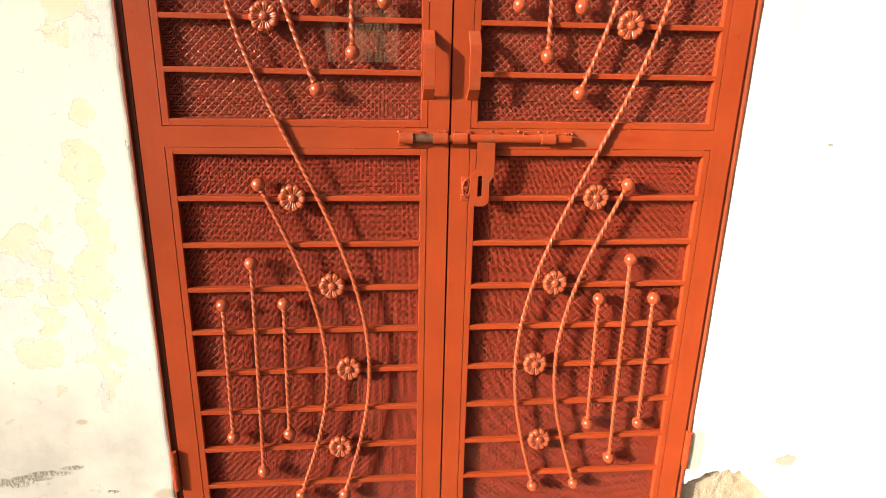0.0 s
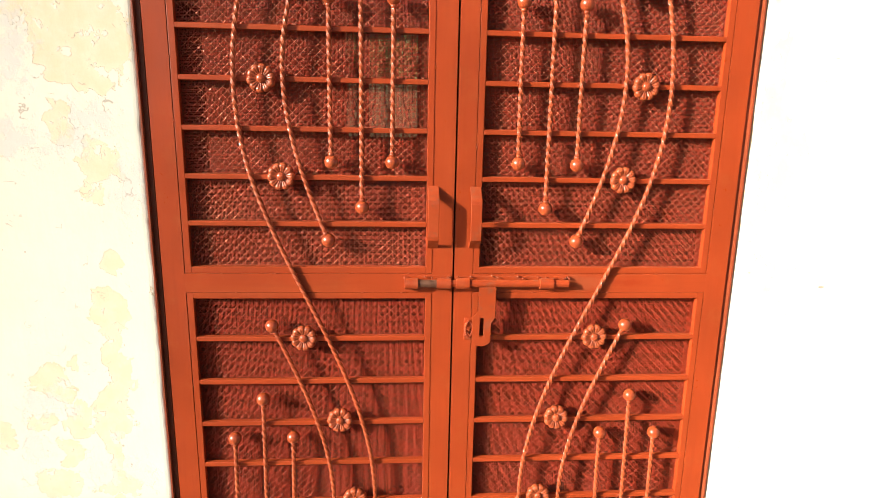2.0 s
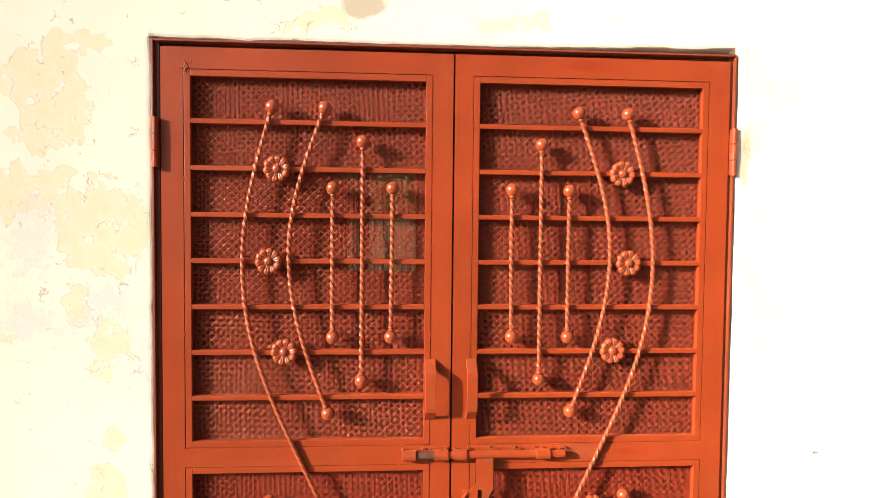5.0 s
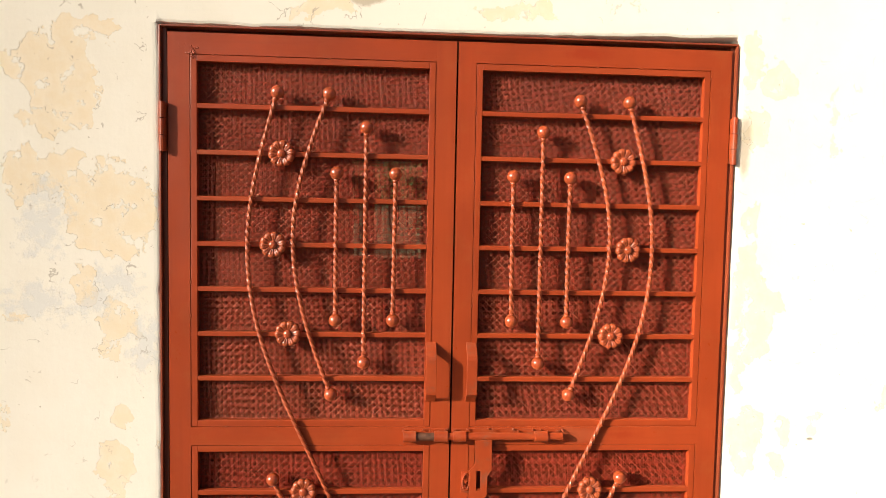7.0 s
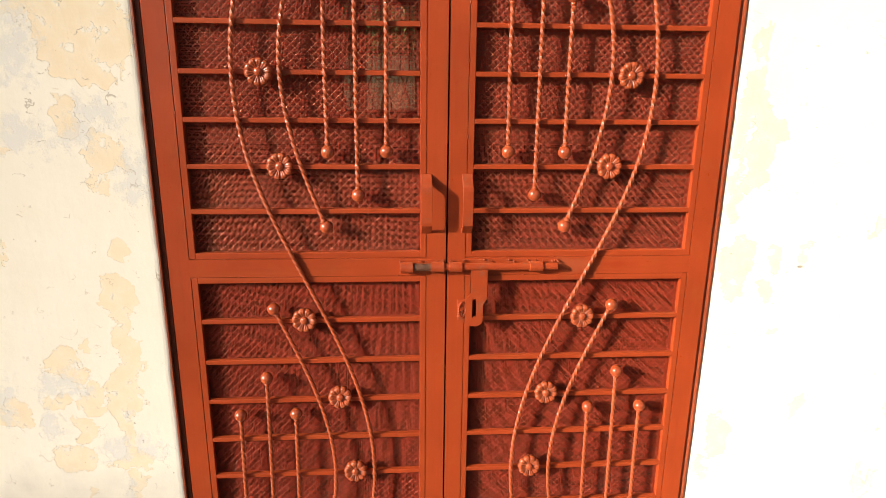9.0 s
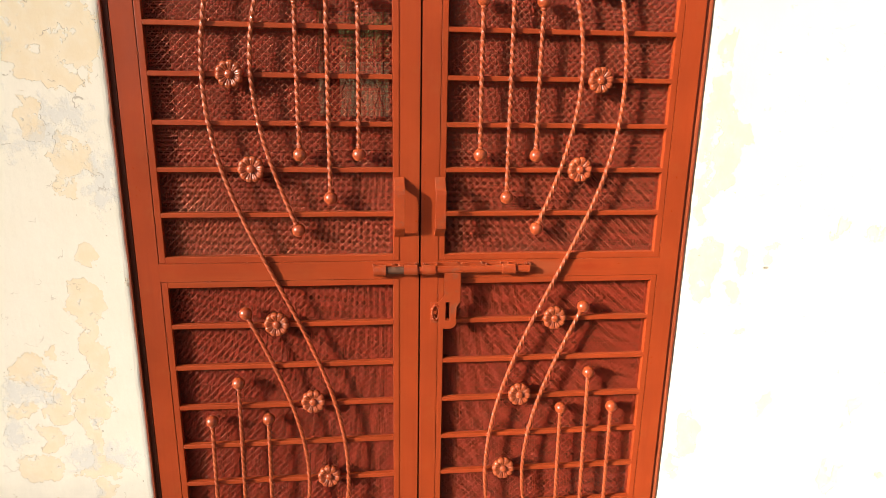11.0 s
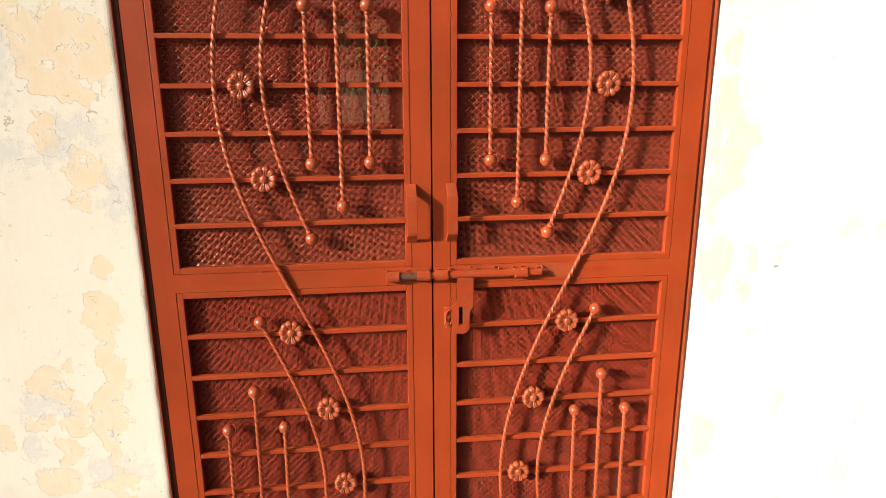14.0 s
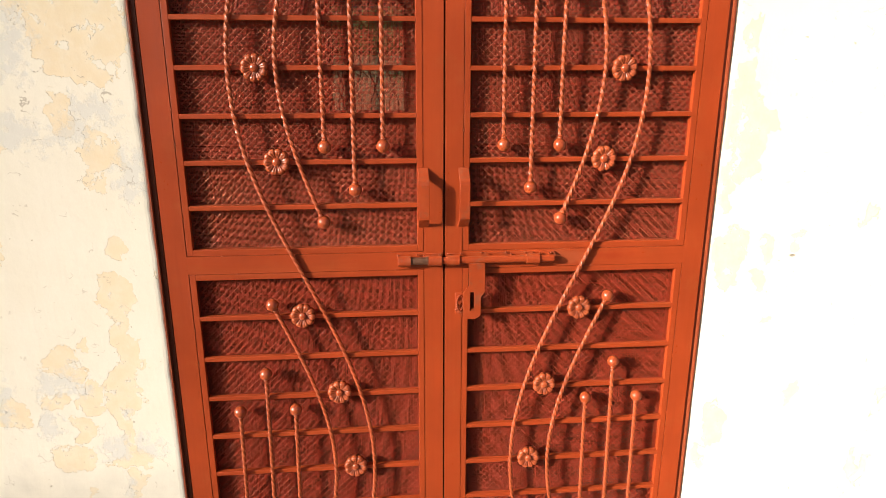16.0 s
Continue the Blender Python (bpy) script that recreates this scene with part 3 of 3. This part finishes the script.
part("head", boxes((-0.7212, 0.716, -0.0075, 0.03, 2.0445, 2.049), (-0.7212, 0.716, 0.0305, 0.0365, 1.99, 2.044), bevel=0.0008), SHADED_RED, frame_thing)
part("sill", boxes((-0.7212, 0.716, 0.0, 0.06, GROUND, -0.115), bevel=0.002), RED_WORN, frame_thing)

# ---- door leaves ----
TOP, BOTTOM, OUTER = 2.033, -0.105, 0.7075
UP0, UP1, LOW0, LOW1 = 1.0705, 1.9645, -0.047, 0.9895
STRIP, GAP = 0.0152, 0.0019
UP_BARS = [1.857 - 0.1131 * i for i in range(7)]
LOW_BARS = [0.883 - 0.1163 * i for i in range(8)]
OUT_ROD = ((0.4415, 1.893), (0.5095, 1.59), (0.484, 1.295), (0.303, 0.866), (0.2045, 0.55), (0.200, 0.335), (0.268, 0.033))
IN_UP = ((0.3150, 1.893), (0.3985, 1.60), (0.366, 1.311), (0.3055, 1.140))
IN_LOW = ((0.449, 0.920), (0.344, 0.66), (0.304, 0.41), (0.388, 0.036))
STRAIGHT = ((0.295, 1.699, 0.295, 1.330), (0.2225, 1.813, 0.2235, 1.222), (0.149, 1.700, 0.1515, 1.331), (0.555, 0.613, 0.558, 0.231), (0.479, 0.723, 0.4855, 0.119), (0.406, 0.614, 0.4105, 0.236))
FLOWERS = ((0.431, 1.744), (0.451, 1.518), (0.4135, 1.294), (0.372, 0.887), (0.285, 0.660), (0.2485, 0.426), (0.276, 0.187))


def strip(x0, x1, z0, z1):
    """A flat bar welded beside the frame."""
    return boxes((x0, x1, 0.0006, 0.016, z0, z1), bevel=0.0012)


def leaf(s, inner, opening, label):
    """One door leaf; s is -1 or 1, inner the edge at the meeting line, opening the inner edge of its panels."""
    base = (s * OUTER, 0, BOTTOM)
    door = thing("screen_door", base, label, "door", "pair of screen doors", "thing")
    X = lambda x: s * x
    so = 0.638 + STRIP + GAP
    si = opening - STRIP - GAP
    # frame: face plates with a flange behind the weld seams
    part("stile", boxes((X(so), X(OUTER), 0, 0.022, BOTTOM, TOP), (X(0.642), X(so + 0.003), 0.0035, 0.028, BOTTOM + 0.002, TOP - 0.002)), RED_UPRIGHT, door)
    part("stile", boxes((X(inner), X(si), 0, 0.022, BOTTOM, TOP), (X(si - 0.003), X(opening - 0.004), 0.0035, 0.028, BOTTOM + 0.002, TOP - 0.002)), RED_UPRIGHT, door)
    rails = ((UP1 + STRIP + GAP, TOP), (LOW1 + STRIP + GAP, UP0 - STRIP - GAP), (BOTTOM, LOW0 - STRIP - GAP))
    for z0, z1 in rails:
        part("rail", boxes((X(si), X(so), 0.0001, 0.022, z0, z1), (X(si + 0.004), X(so - 0.004), 0.0035, 0.028, z0 - 0.012 if z0 > 0 else z0, z1 + 0.012 if z1 < 2 else z1 - 0.002)), RED_ACROSS, door)
    beads = bmesh.new()
    for z0, z1 in ((UP0, UP1), (LOW0, LOW1)):
        for za, zb, seam in ((z1, z1 + STRIP, z1 + STRIP + GAP / 2), (z0 - STRIP, z0, z0 - STRIP - GAP / 2)):
            part("strip", strip(X(opening), X(0.638), za, zb), RED_ACROSS, door)
            x = opening + random.uniform(0.02, 0.09)
            while x < 0.63:
                add_blob(beads, (X(x), 0.0, seam), 0.0018, (2.6, 0.3, 0.8))
                x += random.uniform(0.07, 0.2)
        for xa, xb, seam in ((0.638, 0.638 + STRIP, 0.638 + STRIP + GAP / 2), (opening - STRIP, opening, opening - STRIP - GAP / 2)):
            part("strip", strip(X(xa), X(xb), z0 - STRIP, z1 + STRIP), RED_UPRIGHT, door)
            z = z0 + random.uniform(0.02, 0.1)
            while z < z1:
                add_blob(beads, (X(seam), 0.0, z), 0.0018, (0.8, 0.3, 2.6))
                z += random.uniform(0.08, 0.25)
    for z in UP_BARS + LOW_BARS:
        n = 14
        wob = random.uniform(0, 9)
        rings = []
        for i in range(n + 1):
            x = opening + 0.0005 + (0.637 - opening) * i / n
            dz = 0.0012 * noise.noise((x * 7, wob, 0)) * math.sin(math.pi * i / n)
            rings.append([(X(x), 0.0012, z - 0.0058 + dz), (X(x), 0.0002, z - 0.0046 + dz), (X(x), 0.0002, z + 0.0046 + dz), (X(x), 0.0012, z + 0.0058 + dz), (X(x), 0.013, z + 0.0058 + dz), (X(x), 0.013, z - 0.0058 + dz)])
        part("crossbar", swept(rings), RED_ACROSS, door)
        for x in (opening + 0.002, 0.636):
            add_blob(beads, (X(x), 0.001, z + random.uniform(-0.004, 0.004)), 0.0023, (1, 0.5, 1.3))

    # twisted bars and their balls
    def bar(knots, z1, z0):
        n = max(24, int((z1 - z0) / 0.0035))
        line = [(X(spline(knots, z1 + (z0 - z1) * i / n)), z1 + (z0 - z1) * i / n) for i in range(n + 1)]
        ob = part("twisted_bar", twisted_bar(line), RED_ROD, door, "square bar twisted along its length")
        for end, nxt in ((line[0], line[4]), (line[-1], line[-5])):
            w = Vector((nxt[0] - end[0], nxt[1] - end[1])).normalized()
            part("ball", ball(end[0], end[1], w), RED_IRON, ob, "cast iron ball", True)
        for z in UP_BARS + LOW_BARS:
            if z0 + 0.01 < z < z1 - 0.01:
                side = random.choice((-1, 1))
                add_blob(beads, (X(spline(knots, z)) + side * 0.006, -0.003, z + random.uniform(-0.003, 0.003)), 0.0029, (1, 1, 1.2))

    bar(OUT_ROD, OUT_ROD[0][1], OUT_ROD[-1][1])
    bar(IN_UP, IN_UP[0][1], IN_UP[-1][1])
    bar(IN_LOW, IN_LOW[0][1], IN_LOW[-1][1])
    for xa, za, xb, zb in STRAIGHT:
        bar(((xa, za), ((xa + xb) / 2 + random.uniform(-0.001, 0.001), (za + zb) / 2), (xb, zb)), za, zb)
    for x, z in FLOWERS:
        f = part("flower", rosette(X(x), z, random.uniform(-0.2, 0.2)), RED_ROD, door, "cast iron flower rosette", True)
        bm = bmesh.new()
        for v in bmesh.ops.create_uvsphere(bm, u_segments=20, v_segments=10, radius=0.0106)["verts"]:
            v.co = Vector((X(x), -0.0085, z)) + Vector((v.co.x, v.co.y * 0.7, v.co.z))
        part("boss", bm, RED_IRON, f, "", True)
    beads_ob = part("weld_bead", beads, RED_IRON, door, "lumpy painted weld beads", True)
    tagged(beads_ob, kind="stuff")

    # mesh and gauze behind both panels
    xa, xb = min(X(opening - 0.006), X(0.644)), max(X(opening - 0.006), X(0.644))
    for z0, z1 in ((UP0 - 0.008, UP1 + 0.008), (LOW0 - 0.008, LOW1 + 0.008)):
        wires(diamond_lines(xa, xb, z0, z1, 0.0198, 0.95, 0.0222), 0.00078 if z0 > 0.5 else 0.00066, "wire_mesh", WIRE if z0 > 0.5 else WIRE_LOW, door, "woven diamond wire mesh painted red")
        wires(gauze_lines(xa, xb, z0, z1, 0.0031, 0.0272), 0.00058, "insect_gauze", SCREEN, door, "fine square insect gauze painted red")

    # bent flat-bar pull handle
    hx = (0.0365 if s < 0 else 0.036) + 0.0155
    outline = [(0.0, 1.274), (-0.034, 1.244), (-0.036, 1.235), (-0.036, 1.155), (-0.034, 1.147), (0.0, 1.120)]
    rings = []
    for y, z in outline:
        inn = 0.0045
        zc = 1.197
        rings.append([(X(hx) - 0.0132, y, z), (X(hx) - 0.0124, y - 0.001, z), (X(hx) + 0.0124, y - 0.001, z), (X(hx) + 0.0132, y, z), (X(hx) + 0.0132, y + inn, z + (zc - z) * 0.05), (X(hx) - 0.0132, y + inn, z + (zc - z) * 0.05)])
    part("handle", swept(rings), RED_WORN, door, "bent flat iron pull handle with worn paint")

    # hinges
    for z0, z1 in ((1.742, 1.864), (0.070, 0.194)):
        hx = X(OUTER + 0.0105)
        h = part("hinge", boxes((hx - 0.007, hx + 0.007, -0.004, 0.012, z0 + 0.003, z1 - 0.003), bevel=0.001), RED_WORN, door, "butt hinge with painted knuckles")
        step = (z1 - z0) / 3
        for k in range(3):
            bm = bmesh.new()
            add_tube(bm, (hx, -0.009, z0 + k * step + 0.001), (hx, -0.009, z0 + (k + 1) * step - 0.001), 0.0075 + 0.0006 * (k % 2), 14)
            part("knuckle", bm, RED_WORN, h, "", False)
    return door


left = leaf(-1, 0.0006, 0.0675, "red oxide iron screen door with flowers and bolt socket")
right = leaf(1, 0.0042, 0.0665, "red oxide iron screen door with flowers and sliding bolt")

# a stray curl of wire and a rough weld at the corner of the left leaf
curl = bmesh.new()
pts = [Vector((-0.468 + 0.009 * math.cos(a), 0.014 - 0.010 * math.sin(a / 2), 1.912 + 0.006 * math.sin(a))) for a in [math.pi * i / 12 for i in range(13)]]
for a, b in zip(pts, pts[1:]):
    add_tube(curl, a, b, 0.0012, 6)
part("wire_curl", curl, RED_WORN, left, "stray curl of binding wire")
blotch = bmesh.new()
for _ in range(34):
    add_blob(blotch, (-0.649 + random.gauss(0, 0.007), -0.0002, 1.985 + random.gauss(0, 0.007)), random.uniform(0.0015, 0.0032), (1, 0.6, 1))
for _ in range(10):
    add_blob(blotch, (-0.672 + random.gauss(0, 0.006), 0.0003, 1.999 + random.gauss(0, 0.004)), random.uniform(0.001, 0.002), (1, 0.5, 1))
tagged(part("weld_lump", blotch, RED_WORN, left, "rough spattered weld", True), kind="stuff")

# ---- bolt and hasp ----
BZ, BY = 1.0325, -0.0135


def tube(a, b, radius, sides=18, y=BY, z=BZ):
    bm = bmesh.new()
    add_tube(bm, (a, y, z), (b, y, z), radius, sides)
    return bm


part("bolt_socket", tube(-0.119, -0.087, 0.0135), RED_WORN, left, "worn painted bolt socket", False)
for a, b in ((-0.040, -0.006),):
    sleeve = part("bolt_sleeve", tube(a, b, 0.0132), RED_WORN, left)
part("bolt_plate", boxes((-0.120, -0.004, -0.0024, 0.0004, BZ - 0.019, BZ + 0.017), bevel=0.0008), RED_WORN, left)
rod = part("bolt_rod", tube(-0.112, 0.292, 0.0092), RED_WORN, right, "sliding bolt rod")
part("bare_end", tube(-0.087, -0.041, 0.0098), BARE_STEEL, rod, "bolt end rubbed to bare steel")
for a, b in ((0.008, 0.041), (0.219, 0.253)):
    part("bolt_sleeve", tube(a, b, 0.0132), RED_WORN, right)
part("bolt_plate", boxes((0.0062, 0.290, -0.0024, 0.0003, BZ - 0.013, BZ + 0.016), bevel=0.0008), RED_WORN, right)
lumps = bmesh.new()
for x in (0.012, 0.045, 0.10, 0.112, 0.165, 0.178, 0.216, 0.236, 0.256, 0.281, 0.287, 0.293, 0.296):
    add_blob(lumps, (x, -0.004 - random.uniform(0, 0.006), BZ + random.uniform(0.010, 0.017)), 0.0031)
tagged(part("weld_lump", lumps, RED_IRON, right, "", True), kind="stuff")
lumps = bmesh.new()
for x in (-0.12, -0.116, -0.102, -0.07, -0.052, -0.043, -0.03, -0.012, -0.119):
    add_blob(lumps, (x, -0.006 - random.uniform(0, 0.006), BZ + random.choice((1, 1, -1)) * random.uniform(0.010, 0.016)), 0.0031)
tagged(part("weld_lump", lumps, RED_IRON, left, "", True), kind="stuff")


def hasp_plate():
    """A hanging plate with a long slot, bent aside half-way down."""
    def col(z):
        if z > 0.962:
            return 0.0655, 0.108
        if z > 0.945:
            u = (0.962 - z) / 0.017
            return 0.0655 - 0.014 * u, 0.108
        if z > 0.930:
            u = (0.945 - z) / 0.015
            return 0.0515, 0.108 - 0.010 * u
        if z > 0.884:
            return 0.0515, 0.098
        u = min(1.0, (0.884 - z) / 0.015)
        w = 0.02325 * math.sqrt(max(0.05, 1 - u * u))
        return 0.07475 - w, 0.07475 + w
    bm = bmesh.new()
    zs = [1.024, 1.0, 0.98, 0.962, 0.954, 0.945, 0.938, 0.930, 0.920, 0.905, 0.893, 0.884, 0.879, 0.874, 0.871, 0.8692]
    rows = []
    for z in zs:
        a, b = col(z)
        cut = 0.0055 if 0.893 <= z <= 0.945 else 0.0045
        rows.append([bm.verts.new((x, -0.0215, z)) for x in (a, 0.0748 - cut, 0.0748 + cut, b)])
    for i, (p, q) in enumerate(zip(rows, rows[1:])):
        for j in range(3):
            if j == 1 and zs[i] <= 0.945 and zs[i + 1] >= 0.893:
                continue
            bm.faces.new((p[j], p[j + 1], q[j + 1], q[j]))
    made = bmesh.ops.extrude_face_region(bm, geom=bm.faces[:])["geom"]
    for v in made:
        if isinstance(v, bmesh.types.BMVert):
            v.co.y += 0.004
    bmesh.ops.recalc_face_normals(bm, faces=bm.faces)
    return bm


part("hasp", hasp_plate(), RED_WORN, right, "hanging slotted hasp plate")
ring = bmesh.new()
pts = [Vector((0.044 + 0.009 * math.cos(a), -0.006 - 0.008 * abs(math.sin(a / 2)), 0.912 + 0.021 * math.sin(a))) for a in [2 * math.pi * i / 20 for i in range(21)]]
for a, b in zip(pts, pts[1:]):
    add_tube(ring, a, b, 0.0032, 8)
add_box(ring, 0.032, 0.058, -0.0035, 0.0004, 0.880, 0.938, 0.001)
for _ in range(12):
    add_blob(ring, (0.044 + random.uniform(-0.012, 0.01), -0.005, 0.91 + random.uniform(-0.022, 0.022)), 0.004)
part("staple", ring, RED_WORN, right, "rusty welded staple for the hasp", True)
